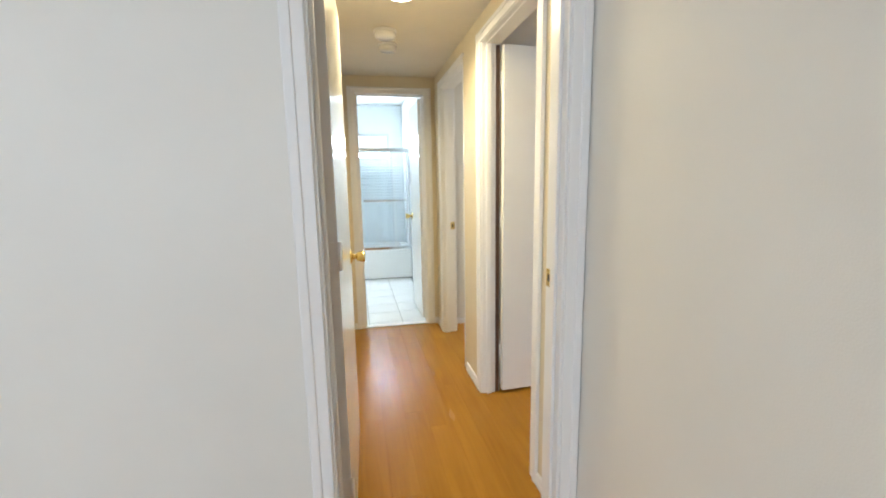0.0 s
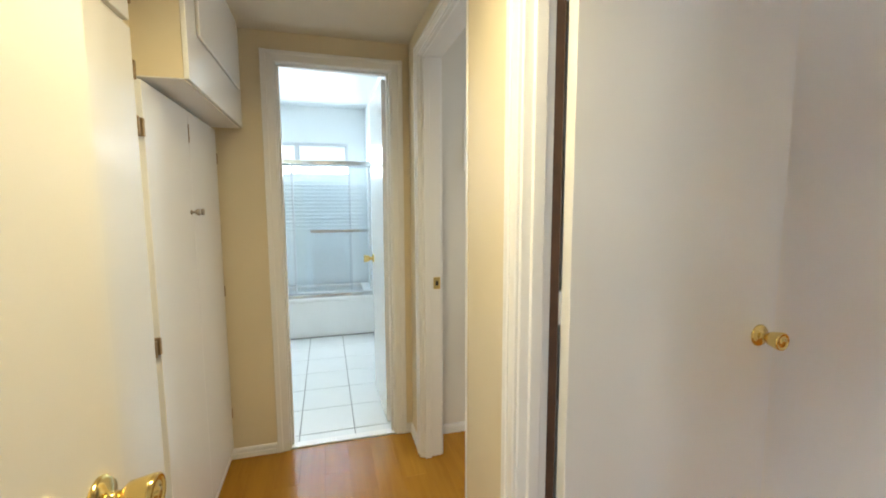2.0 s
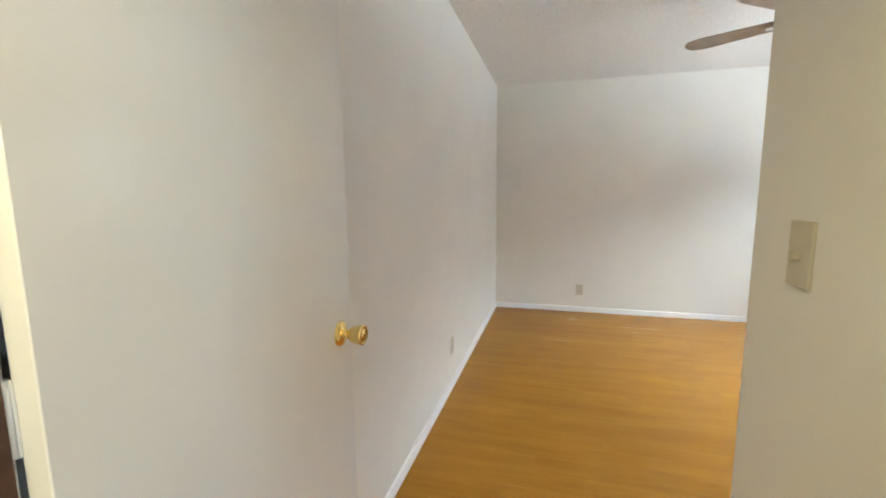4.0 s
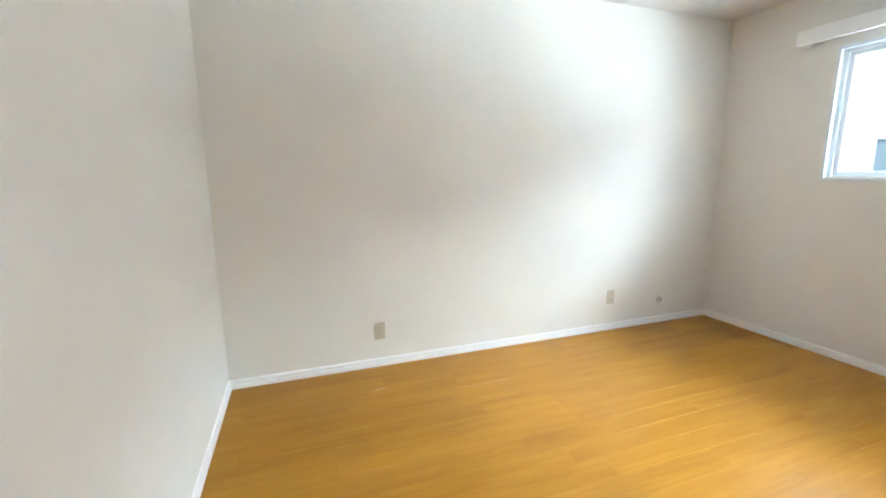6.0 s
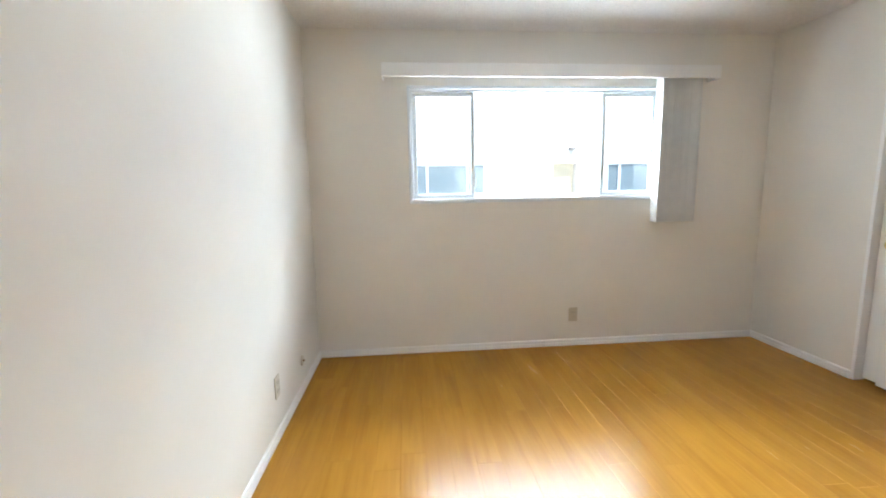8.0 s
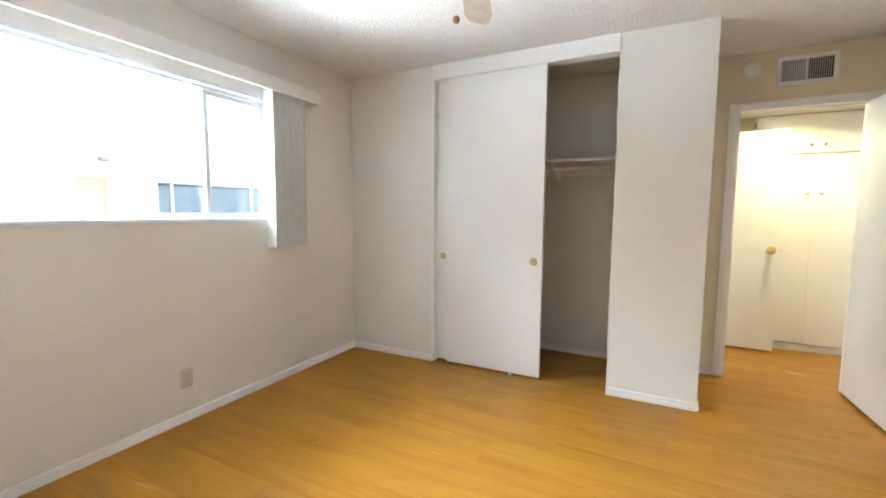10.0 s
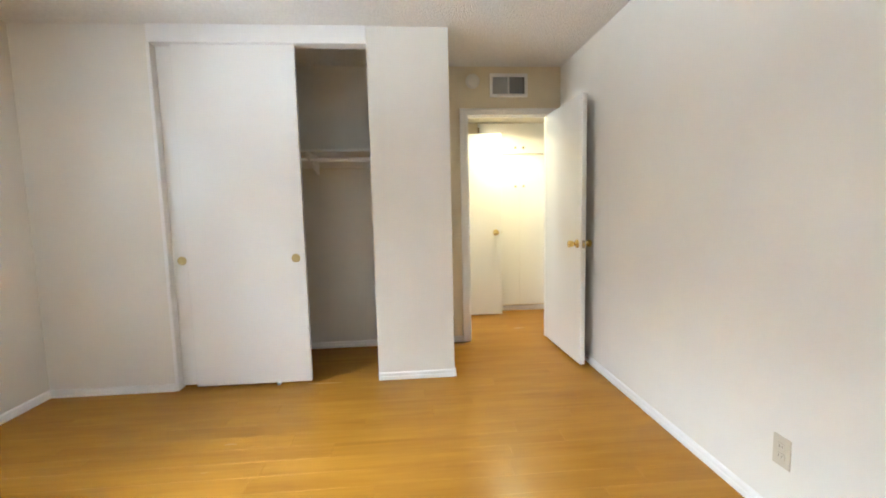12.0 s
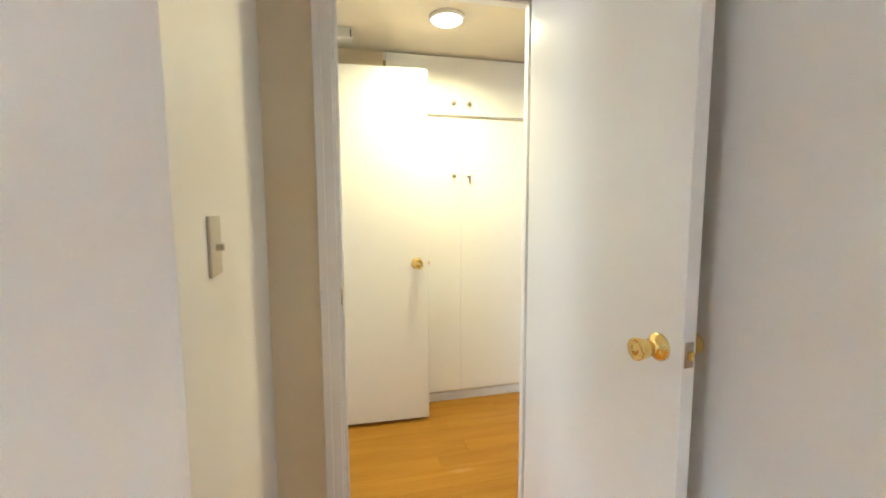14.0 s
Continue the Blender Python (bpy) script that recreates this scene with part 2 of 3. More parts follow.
structure("wall_south", [(1.0, -5.255, 0, WX0, -5.105, H), (WX1, -5.255, 0, 5.4, -5.105, H), (WX0, -5.255, 0, WX1, -5.105, WZ0), (WX0, -5.255, WZ1, WX1, -5.105, H)], PAINT, "beige bedroom wall with a wide window")
structure("wall_closet", [(1.675, -5.105, 0, 1.775, -4.275, H)], PAINT, "beige bedroom wall beside the closet")
structure("wall_closet_column", [(1.675, -2.885, 0, 1.775, -2.335, H), (1.0, -2.435, 0, 1.675, -2.335, H)], PAINT, "beige column at the closet's end")
structure("wall_passage_end", [(3.1, -1.165, 0, 3.2, 0, H)], PAINT, "plain wall closing the side room")
structure("wall_passage_lining", [(1.0, -0.07, 0, 3.1, 0, H)], PAINT, "grey-beige wall seen through the second doorway")
structure("wall_bathroom", [(-1.0, 0.1, 0, -0.9, 2.85, H), (0.92, 0.1, 0, 1.02, 2.85, H), (-0.9, 2.75, 0, -0.16, 2.85, H), (0.72, 2.75, 0, 0.92, 2.85, H),
                            (-0.16, 2.75, 0, 0.72, 2.85, 1.645), (-0.16, 2.75, 2.03, 0.72, 2.85, H)], BATHWALL, "bright white bathroom walls")
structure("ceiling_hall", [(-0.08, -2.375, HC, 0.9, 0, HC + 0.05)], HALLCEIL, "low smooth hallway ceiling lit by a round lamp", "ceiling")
structure("ceiling_bedroom", [(1.0, -5.105, H, 5.4, -1.265, H + 0.05)], CEIL, "white popcorn-textured bedroom ceiling", "ceiling")
structure("ceiling_living", [(-4.0, -7.0, H, 0.892, -2.485, H + 0.05)], CEIL, "white living room ceiling", "ceiling")
structure("ceiling_bathroom", [(-0.9, 0.1, 2.43, 0.92, 2.75, 2.48)], BATHWALL, "white bathroom ceiling", "ceiling")
structure("ceiling_passage", [(1.0, -1.165, H, 3.1, -0.07, H + 0.05)], CEIL, "white ceiling of the side room", "ceiling")
# added slab, never in view, that blocks sun and sky above the ceilings
structure("roof", [(-4.3, -7.3, 2.5, 1.0, 2.95, 2.62), (1.0, -5.40, 2.5, 5.7, 2.95, 2.62)], ROOFM, "unseen flat roof slab added to keep sun and sky out", "roof")
structure("floor_base", [(-4.1, -7.1, -0.14, 5.5, 0.0, -0.013), (-1.0, 0.0, -0.14, 3.2, 2.85, -0.013)], SUBFLOOR, "floor slab beneath the boards", "floor")

# closet header board
structure("trim_closet_head", [(1.69, -4.275, 2.325, 1.79, -2.885, H)], TRIM, "white header board over the closet's sliding doors", "trim", 0.003)
structure("trim_closet_side", [(1.70, -4.285, 0, 1.782, -4.262, 2.325)], TRIM, "white side strip of the closet opening", "trim", 0.002)

# ---- baseboards ----
BASE = [(0, 0), (0.013, 0), (0.013, 0.024), (0.010, 0.028), (0.010, 0.044), (0.006, 0.052), (0, 0.054)]


def baseboard(x0, y0, x1, y1):
    """Runs from one point to the other with its face to the left of that way."""
    d = math.hypot(x1 - x0, y1 - y0)
    ob = new("baseboard", mesh_of("baseboard", extrude_profile(BASE, d), TRIM))
    ob.matrix_world = pose(x0, y0, 0, 0, 0, math.degrees(math.atan2(y1 - y0, x1 - x0)))
    return tagged(ob, "low white moulded baseboard along the wall", "baseboard", "baseboards", "structure")


for run in ((5.4, -1.265, 1.0, -1.265), (5.4, -5.105, 5.4, -1.265), (1.775, -5.105, 5.4, -5.105), (1.775, -4.285, 1.775, -5.105), (1.775, -2.335, 1.775, -2.885),
            (1.0, -2.335, 1.775, -2.335), (1.0, -2.171, 1.0, -2.335), (1.0, -2.435, 1.0, -5.105), (1.0, -5.105, 1.675, -5.105),
            (-0.08, 0, -0.08, -2.375), (0.157, 0, -0.08, 0), (0.9, 0, 0.866, 0), (0.9, -0.204, 0.9, 0), (0.9, -1.304, 0.9, -1.033), (0.9, -2.375, 0.9, -2.171),
            (0.025, -2.485, -4.0, -2.485), (0.892, -7.0, 0.892, -2.505), (3.1, -0.07, 1.0, -0.07)):
    baseboard(run[0], run[1], run[2], run[3])

# ---- door frames ----

def doorway(name, m, w, T, label, sides=(0, 1), strike=None, stop=0.5, bare=None, open_side=False):
    """Jambs, head, stops and casings of an opening: u across, v through the wall."""
    d = thing(name, label, "door frame", m, kind="structure")
    for u0, u1 in ((-0.002, 0.012), (w - 0.012, w + 0.002)):
        part("jamb", boxes_bm([(u0, -0.002, 0, u1, T + 0.002, DH)], 0.002), TRIM, d)
    part("head_jamb", boxes_bm([(0.012, -0.002, DH - 0.006, w - 0.012, T + 0.002, DH)], 0.002), TRIM, d)
    sv = T * stop
    part("door_stop", boxes_bm([(0.012, sv, 0, 0.024, sv + 0.032, DH - 0.012), (w - 0.024, sv, 0, w - 0.012, sv + 0.032, DH - 0.012), (0.024, sv, DH - 0.014, w - 0.024, sv + 0.032, DH - 0.006)], 0.002), TRIM, d)
    for s in sides:
        sgn, v = (-1, 0.0) if s == 0 else (1, T)
        # profile: depth out of the wall, then distance from the opening
        if open_side and s == 1:
            bm = boxes_bm([(-0.006, v, 0, 0.004, v + 0.004, DH + 0.01)], 0.001)
        else:
            bm = boxes_bm([(-0.056, v, 0, 0.004, v + sgn * 0.012, DH + 0.05), (-0.0575, v, 0, -0.030, v + sgn * 0.017, DH + 0.0515)], 0.0025)
        part("casing", bm, TRIM, d)
        bm = boxes_bm([(w - 0.004, v, 0, w + 0.056, v + sgn * 0.012, DH + 0.05), (w + 0.030, v, 0, w + 0.0575, v + sgn * 0.017, DH + 0.0515)], 0.0025)
        part("casing", bm, TRIM, d)
        bm = boxes_bm([(0.0045, v, DH - 0.004, w - 0.0045, v + sgn * 0.012, DH + 0.05), (-0.0295, v, DH + 0.030, w + 0.0295, v + sgn * 0.0168, DH + 0.0495)], 0.0025)
        part("head_casing", bm, TRIM, d)
    if bare:
        u0, u1, v0, v1 = bare
        part("bare_rebate", boxes_bm([(u0, v0, 0.002, u1, v1, DH - 0.014)]), HALLEDGE if u0 < 0.1 else BROWNEDGE, d, "bare brown wood of the hinge rebate")
    if strike:
        u, v, z = strike
        sg = 1 if u < w / 2 else -1
        st = part("strike_plate", boxes_bm([(u, v - 0.018, z - 0.030, u + sg * 0.003, v + 0.018, z + 0.030)], 0.001), BRASS, d, "small brass strike plate")
        part("latch_hole", boxes_bm([(u + sg * 0.002, v - 0.007, z - 0.012, u + sg * 0.0036, v + 0.007, z + 0.012)]), DARK, st)
    return d


doorway("door_frame_hall", pose(0.085, -2.485, 0), 0.745, 0.11, "white painted frame of the hallway entry", strike=(0.733, 0.085, 0.96), stop=0.25, bare=(0.0115, 0.0135, 0.051, 0.1135))
doorway("door_frame_bathroom", pose(0.217, 0, 0), 0.589, 0.1, "white painted frame of the bathroom doorway", stop=0.3)
doorway("door_frame_bedroom", pose(1.0, -2.113, 0, 0, 0, 90), 0.751, 0.1, "white painted frame of the bedroom doorway", strike=(0.012, 0.02, 0.95), stop=0.45, bare=(0.7375, 0.7395, -0.004, 0.020))
doorway("door_frame_side_room", pose(1.0, -0.975, 0, 0, 0, 90), 0.713, 0.1, "white painted frame of the side room doorway", strike=(0.701, 0.02, 0.93), stop=0.55, open_side=True)

# ---- doors ----
KNOB = [(0.033, 0), (0.033, 0.003), (0.028, 0.009), (0.016, 0.012), (0.0115, 0.016), (0.0115, 0.026), (0.017, 0.030), (0.021, 0.034), (0.023, 0.044), (0.0265, 0.060), (0.0265, 0.066), (0.024, 0.068), (0.022, 0.066), (0.009, 0.066), (0.008, 0.069), (0.003, 0.069)]


def door(m, w, label, knob_z, thick=0.037, hinge_pin=0, ku=None, height=2.018):
    """A flush door: hinge edge at u = 0, faces at v = 0 and v = thick."""
    d = thing("interior_door", label, "door", m)
    leaf = part("leaf", boxes_bm([(0, 0, 0.021, w, thick, height)], 0.0015), WHITE, d)
    ku = ku or w - 0.065
    part("door_knob", moved(lathe(KNOB, 28, "-Y"), pose(ku, 0, knob_z)), BRASS, d, "polished brass door knob")
    part("door_knob", moved(lathe(KNOB, 28, "Y"), pose(ku, thick, knob_z)), BRASS, d, "polished brass door knob")
    lp = part("latch_plate", boxes_bm([(w - 0.001, thick / 2 - 0.012, knob_z - 0.029, w + 0.002, thick / 2 + 0.012, knob_z + 0.029)], 0.0008), KNOBMETAL, d, "dull metal latch plate")
    part("latch_bolt", boxes_bm([(w, thick / 2 - 0.006, knob_z - 0.009, w + 0.011, thick / 2 + 0.006, knob_z + 0.009)], 0.002), BRASS, lp)
    hv = thick + 0.004 if hinge_pin else -0.004
    for z in (0.22, 1.02, 1.80):
        bm = lathe([(0.006, 0), (0.006, 0.088)], 12)
        h = part("hinge", moved(bm, pose(-0.006, hv, z)), TRIM, d, "painted-over butt hinge")
        part("hinge_leaf", boxes_bm([(-0.0035, min(hv, thick), z, -0.0005, thick * 0.9, z + 0.088)]), TRIM, h)
    return d


door(pose(0.134, -2.366, 0, 0, 0, 88.2), 0.75, "white flush hallway door with brass knob, wide open", 0.945)
door(pose(1.017, -1.405, 0, 0, 0, 2.2), 0.726, "white flush bedroom door with brass knob, wide open", 0.936, 0.037, 1)
door(pose(0.800, 0.108, 0, 0, 0, 90.5), 0.575, "white glossy bathroom door standing open", 0.955, 0.035)

# ---- hallway cabinets ----
CK = [(0.010, 0), (0.010, 0.003), (0.005, 0.006), (0.005, 0.014), (0.012, 0.020), (0.014, 0.026), (0.011, 0.031), (0.003, 0.032)]


def cabinet_pair(label, y0, y1, z0, z1, knob_z, half, hinge_zs):
    """Two flat doors on the left hallway wall, each with a small knob and hinges."""
    d = thing("hall_cabinet", label, "cabinet", pose(-0.08, (y0 + y1) / 2, z0), "hallway cabinets")
    w, h = (y1 - y0) / 2, z1 - z0
    part("frame", boxes_bm([(0, -w, 0, 0.012, w, h)], 0.001), TRIM, d)
    for s in (-1, 1):
        a, b = sorted((s * 0.0003, s * (w - 0.012)))
        leaf = part("door", boxes_bm([(0.013, a, 0.004, 0.031, b, h - 0.004)], 0.0015), WHITE, d)
        part("knob", moved(lathe(CK, 20, "X"), pose(0.031, s * half, knob_z - z0)), KNOBMETAL, leaf, "small dull nickel cabinet knob")
        for hz in hinge_zs:
            e = s * (w - 0.006)
            part("hinge", boxes_bm([(0.012, e - 0.008, hz - z0 - 0.026, 0.034, e + 0.006, hz - z0 + 0.026)], 0.002), DARKBRASS, leaf, "small dark brass hinge")
    return d


cabinet_pair("white two-door hallway cabinet running up to the ceiling", -1.83, -0.895, 1.822, 2.170, 1.892, 0.048, (1.90, 2.09))
cabinet_pair("tall white two-door linen cabinet with small nickel knobs", -1.83, -0.895, 0.070, 1.812, 1.456, 0.048, (0.26, 0.90, 1.55, 1.70))
cabinet_pair("white two-door cabinet below the overhead box", -0.875, -0.02, 0.070, 1.69, 1.30, 0.030, (0.26, 0.90, 1.55))
catch = thing("cabinet_catch", "thin worn metal catch on the cabinet door's edge", "catch", pose(-0.049, -0.4475, 1.60))
part("strip", boxes_bm([(0, -0.004, -0.035, 0.002, 0.004, 0.035)], 0.0006), DARKBRASS, catch)
oc = thing("overhead_cabinet", "boxed-in overhead cabinet with white front panel", "cabinet", pose(-0.08, -0.83, 1.705))
part("body", boxes_bm([(0.0, 0.0, 0.0, 0.132, 0.828, 0.469)]), WARMLITPAINT, oc, "beige painted box")
part("front", boxes_bm([(0.133, -0.001, -0.002, 0.148, 0.828, 0.469)], 0.002), WHITE, oc)
part("bottom", boxes_bm([(0.0, 0.0, -0.004, 0.132, 0.828, -0.0005)]), TRIM, oc)
part("panel_door", boxes_bm([(0.149, 0.10, 0.16, 0.160, 0.74, 0.46)], 0.003), WHITE, oc)

# ---- hallway ceiling fixtures ----
hl = thing("ceiling_lamp", "round flush ceiling lamp glowing warm white", "lamp", pose(0.445, -1.575, HC))
part("rim", lathe([(0.085, 0), (0.085, 0.012), (0.078, 0.018), (0.070, 0.018)], 36, "-Z"), TRIM, hl)
part("diffuser", lathe([(0.072, 0.014), (0.070, 0.022), (0.055, 0.030), (0.02, 0.034)], 36, "-Z"), GLOW, hl, "glowing white diffuser")


def detector(x, y, r):
    d = thing("smoke_detector", "round white smoke detector on the hallway ceiling", "detector", pose(x, y, HC), "hallway detectors")
    part("base", lathe([(r, 0), (r, 0.010), (r * 0.97, 0.014), (r * 0.9, 0.014)], 32, "-Z"), TRIM, d)
    part("cover", lathe([(r * 0.9, 0.012), (r * 0.92, 0.020), (r * 0.90, 0.034), (r * 0.8, 0.042), (0.01, 0.044)], 32, "-Z"), WHITE, d)
    return d


detector(0.41, -1.04, 0.068)
detector(0.442, -0.80, 0.062)
cb = thing("door_chime", "white door chime box on the hallway ceiling's edge", "chime", pose(0.17, -2.10, HC))
part("cover", boxes_bm([(-0.045, -0.09, -0.052, 0.045, 0.09, 0)], 0.006, 2), WHITE, cb)
part("grille", boxes_bm([(0.0455, 0.074, -0.046, 0.047, 0.080, -0.008)]), DARK, cb)

# ---- bedroom window ----
FY = -5.20


def ring(x0, z0, x1, z1, y0, y1, w):
    return [(x0, y0, z0, x1, y1, z0 + w), (x0, y0, z1 - w, x1, y1, z1), (x0, y0, z0 + w, x0 + w, y1, z1 - w), (x1 - w, y0, z0 + w, x1, y1, z1 - w)]


def window(name, x0, x1, z0, z1, label):
    d = thing(name, label, "window", kind="structure")
    part("window_frame", boxes_bm(ring(x0, z0, x1, z1, FY - 0.03, FY + 0.05, 0.035), 0.003), ALU, d)
    part("casing", boxes_bm(ring(x0 - 0.002, z0 - 0.002, x1 + 0.002, z1 + 0.002, -5.125, -5.100, 0.022), 0.002), ALU, d)
    part("window_sill", boxes_bm([(x0 + 0.02, -5.15, z0 + 0.018, x1 - 0.02, -5.104, z0 + 0.030)], 0.002), TRIM, d)
    # a sliding sash at each end, a fixed pane between them
    for a, b, y in ((x1 - 0.51, x1 - 0.035, FY + 0.018), (x0 + 0.035, x0 + 0.475, FY + 0.018)):
        s = part("sash", boxes_bm(ring(a, z0 + 0.035, b, z1 - 0.035, y - 0.012, y + 0.016, 0.030), 0.002), ALU, d)
        g = part("pane", boxes_bm([(a + 0.028, y - 0.001, z0 + 0.063, b - 0.028, y + 0.003, z1 - 0.063)]), PANE, s)
        g.visible_shadow = False
    part("sash_latch", boxes_bm([(x1 - 0.517, FY + 0.030, z0 + 0.11, x1 - 0.495, FY + 0.052, z0 + 0.19)], 0.003), ALU, d)
    g = part("pane", boxes_bm([(x0 + 0.44, FY - 0.012, z0 + 0.03, x1 - 0.47, FY - 0.008, z1 - 0.03)]), PANE, d)
    g.visible_shadow = False
    return d


window("window_1", WX0, WX1, WZ0, WZ1, "wide white aluminium sliding window in three panes")

# vertical blind drawn to one side, with its valance
vb = thing("vertical_blind", "pale grey vertical blind stacked open under a white valance", "blind", pose(2.315, -5.105, 2.083))
part("valance", boxes_bm([(0, 0.120, 0.0, 2.52, 0.135, 0.092), (0, 0.0, 0.0, 0.012, 0.120, 0.092), (2.508, 0.0, 0.0, 2.52, 0.120, 0.092)], 0.002), TRIM, vb)
part("head_rail", boxes_bm([(0.02, 0.045, 0.035, 2.49, 0.085, 0.075)], 0.003), ALU, vb)
for i in range(17):
    ang = radians((31 if i < 16 else 87) - 3.0 * math.sin(i * 1.9))
    bm = bmesh.new()
    steps = 6
    cols = []
    for k in range(steps + 1):
        u = (k / steps - 0.5) * 0.089
        bow = 0.006 * (1 - (2 * k / steps - 1) ** 2)
        cols.append([(u * math.cos(ang) - bow * math.sin(ang), u * math.sin(ang) + bow * math.cos(ang)), (u * math.cos(ang) - (bow + 0.0012) * math.sin(ang), u * math.sin(ang) + (bow + 0.0012) * math.cos(ang))])
    vs = [[[bm.verts.new((c[s][0], c[s][1], z)) for z in (-1.072, 0.03)] for s in (0, 1)] for c in cols]
    for k in range(steps):
        for s in (0, 1):
            bm.faces.new((vs[k][s][0], vs[k + 1][s][0], vs[k + 1][s][1], vs[k][s][1]))
        for e in (0, 1):
            bm.faces.new((vs[k][0][e], vs[k + 1][0][e], vs[k + 1][1][e], vs[k][1][e]))
    for k in (0, steps):
        bm.faces.new((vs[k][0][0], vs[k][1][0], vs[k][1][1], vs[k][0][1]))
    part("vane", moved(bm, pose(0.112 + i * 0.0187 + (0.022 if i == 16 else 0), 0.062, 0)), VANE, vb)

# ---- closet ----


def sliding_door(y0, y1, x, label, pull_y):
    d = thing("sliding_closet_door", label, "closet door", pose(x, y0, 0), "closet doors")
    part("panel", boxes_bm([(-0.033, 0, 0.016, 0, y1 - y0, 2.335)], 0.002), WHITE, d)
    p = part("finger_pull", moved(lathe([(0.030, 0), (0.030, 0.002), (0.027, 0.003), (0.024, 0.0012), (0.004, 0.001)], 24, "X"), pose(0, pull_y - y0, 0.903)), PULL, d, "round brass finger pull")
    return d


sliding_door(-4.150, -3.362, 1.762, "white sliding closet door with round brass pull", -3.425)
sliding_door(-4.262, -3.480, 1.722, "white sliding closet door behind the other", -4.203)
structure("trim_closet_guide", [(1.70, -3.60, 0.0, 1.775, -3.58, 0.02)], TRIM, "small white floor guide of the closet doors", "trim", 0.002)
sh = thing("closet_shelf", "white closet shelf with hanging rod on a bracket", "shelf", pose(1.0, -2.435, 1.70))
part("board", boxes_bm([(0.0, -2.67, -0.019, 0.36, 0.0, 0.0)], 0.002), TRIM, sh)
part("cleat", boxes_bm([(0.0, -2.67, -0.11, 0.018, 0.0, -0.020)], 0.002), TRIM, sh)
part("rod", moved(lathe([(0.016, 0), (0.016, 2.66)], 16, "Y"), pose(0.30, -2.665, -0.075)), TRIM, sh, "white painted hanging rod")
bm = bmesh.new()
prof = [(0.018, -0.165), (0.018, -0.02), (0.365, -0.02), (0.365, -0.062), (0.32, -0.085)]
a = [bm.verts.new((x, 0, z)) for x, z in prof]
b = [bm.verts.new((x, 0.02, z)) for x, z in prof]
for i in range(5):
    bm.faces.new((a[i], a[(i + 1) % 5], b[(i + 1) % 5], b[i]))
bm.faces.new(a)
bm.faces.new(list(reversed(b)))
part("bracket", moved(bm, pose(0, -0.975, 0)), TRIM, sh)

# ---- outlets, switch, vent ----


def outlet(m, label="ivory duplex outlet low on the wall"):
    """Faces -y in its own frame."""
    d = thing("wall_outlet", label, "outlet", m, "bedroom outlets")
    part("cover_plate", boxes_bm([(-0.036, -0.006, -0.058, 0.036, 0, 0.058)], 0.0025, 2), PLATE, d)
    for z in (-0.028, 0.010):
        s = part("socket", boxes_bm([(-0.016, -0.0085, z - 0.003, 0.016, -0.0055, z + 0.023)], 0.003, 2), PLATE, d)
        part("slots", boxes_bm([(-0.007, -0.0090, z + 0.006, -0.005, -0.0083, z + 0.015), (0.005, -0.0090, z + 0.006, 0.007, -0.0083, z + 0.015)]), DARK, s)
    return d


outlet(pose(5.4, -2.18, 0.245, 0, 0, -90))
outlet(pose(5.4, -4.055, 0.275, 0, 0, -90))
outlet(pose(3.355, -5.105, 0.262, 0, 0, 180))
outlet(pose(3.33, -1.265, 0.29))
jk = thing("cable_jack", "small round cable jack plate on the wall", "jack", pose(5.4, -4.574, 0.20))
part("cover_plate", lathe([(0.034, 0), (0.034, 0.003), (0.028, 0.007), (0.010, 0.008)], 24, "-X"), PLATE, jk)
part("socket", moved(lathe([(0.006, 0), (0.006, 0.012), (0.003, 0.012)], 12, "-X"), pose(-0.007, 0, 0)), DARKBRASS, jk)
sw = thing("light_switch", "ivory toggle light switch on the column", "switch", pose(1.587, -2.335, 1.188))
part("cover_plate", boxes_bm([(-0.036, 0, -0.058, 0.036, 0.006, 0.058)], 0.0025, 2), PLATE, sw)
part("toggle", boxes_bm([(-0.005, 0.004, -0.010, 0.005, 0.020, 0.004)], 0.002), PLATE, sw)

vt = thing("wall_vent", "white framed wall vent with dark louvres", "vent", pose(1.0, -1.733, 2.28))
# dark sheet in place of the shaded hollow behind the slats
part("backing", boxes_bm([(0.0, -0.150, -0.085, 0.002, 0.150, 0.085)]), DARK, vt)
part("frame", boxes_bm([(0, -0.168, -0.100, 0.014, 0.168, -0.072), (0, -0.168, 0.072, 0.014, 0.168, 0.100), (0, -0.168, -0.072, 0.014, -0.142, 0.072), (0, 0.142, -0.072, 0.014, 0.168, 0.072), (0, -0.006, -0.072, 0.014, 0.006, 0.072)], 0.002), TRIM, vt)
for i in range(22):
    y = -0.134 + i * 0.01225 + (0.005 if i > 10 else 0)
    turn = 28 if i <= 10 else -28
    part("slat", moved(boxes_bm([(-0.006, -0.0008, -0.072, 0.006, 0.0008, 0.072)]), pose(0.008, y, 0, 0, 0, turn)), ALU, vt)
wd = thing("wall_alarm", "round beige alarm above the doorway", "alarm", pose(1.0, -2.05, 2.315))
part("base", lathe([(0.062, 0), (0.062, 0.010), (0.058, 0.012)], 32, "X"), PAINT, wd)
part("cover", lathe([(0.056, 0.011), (0.057, 0.026), (0.048, 0.036), (0.01, 0.038)], 32, "X"), PAINT, wd)

ds = thing("door_stop", "small white door stop on the baseboard behind the door", "door stop", pose(1.66, -1.278, 0.045))
part("rod", lathe([(0.012, 0), (0.012, 0.004), (0.005, 0.007), (0.005, 0.040)], 16, "-Y"), CHROME, ds)
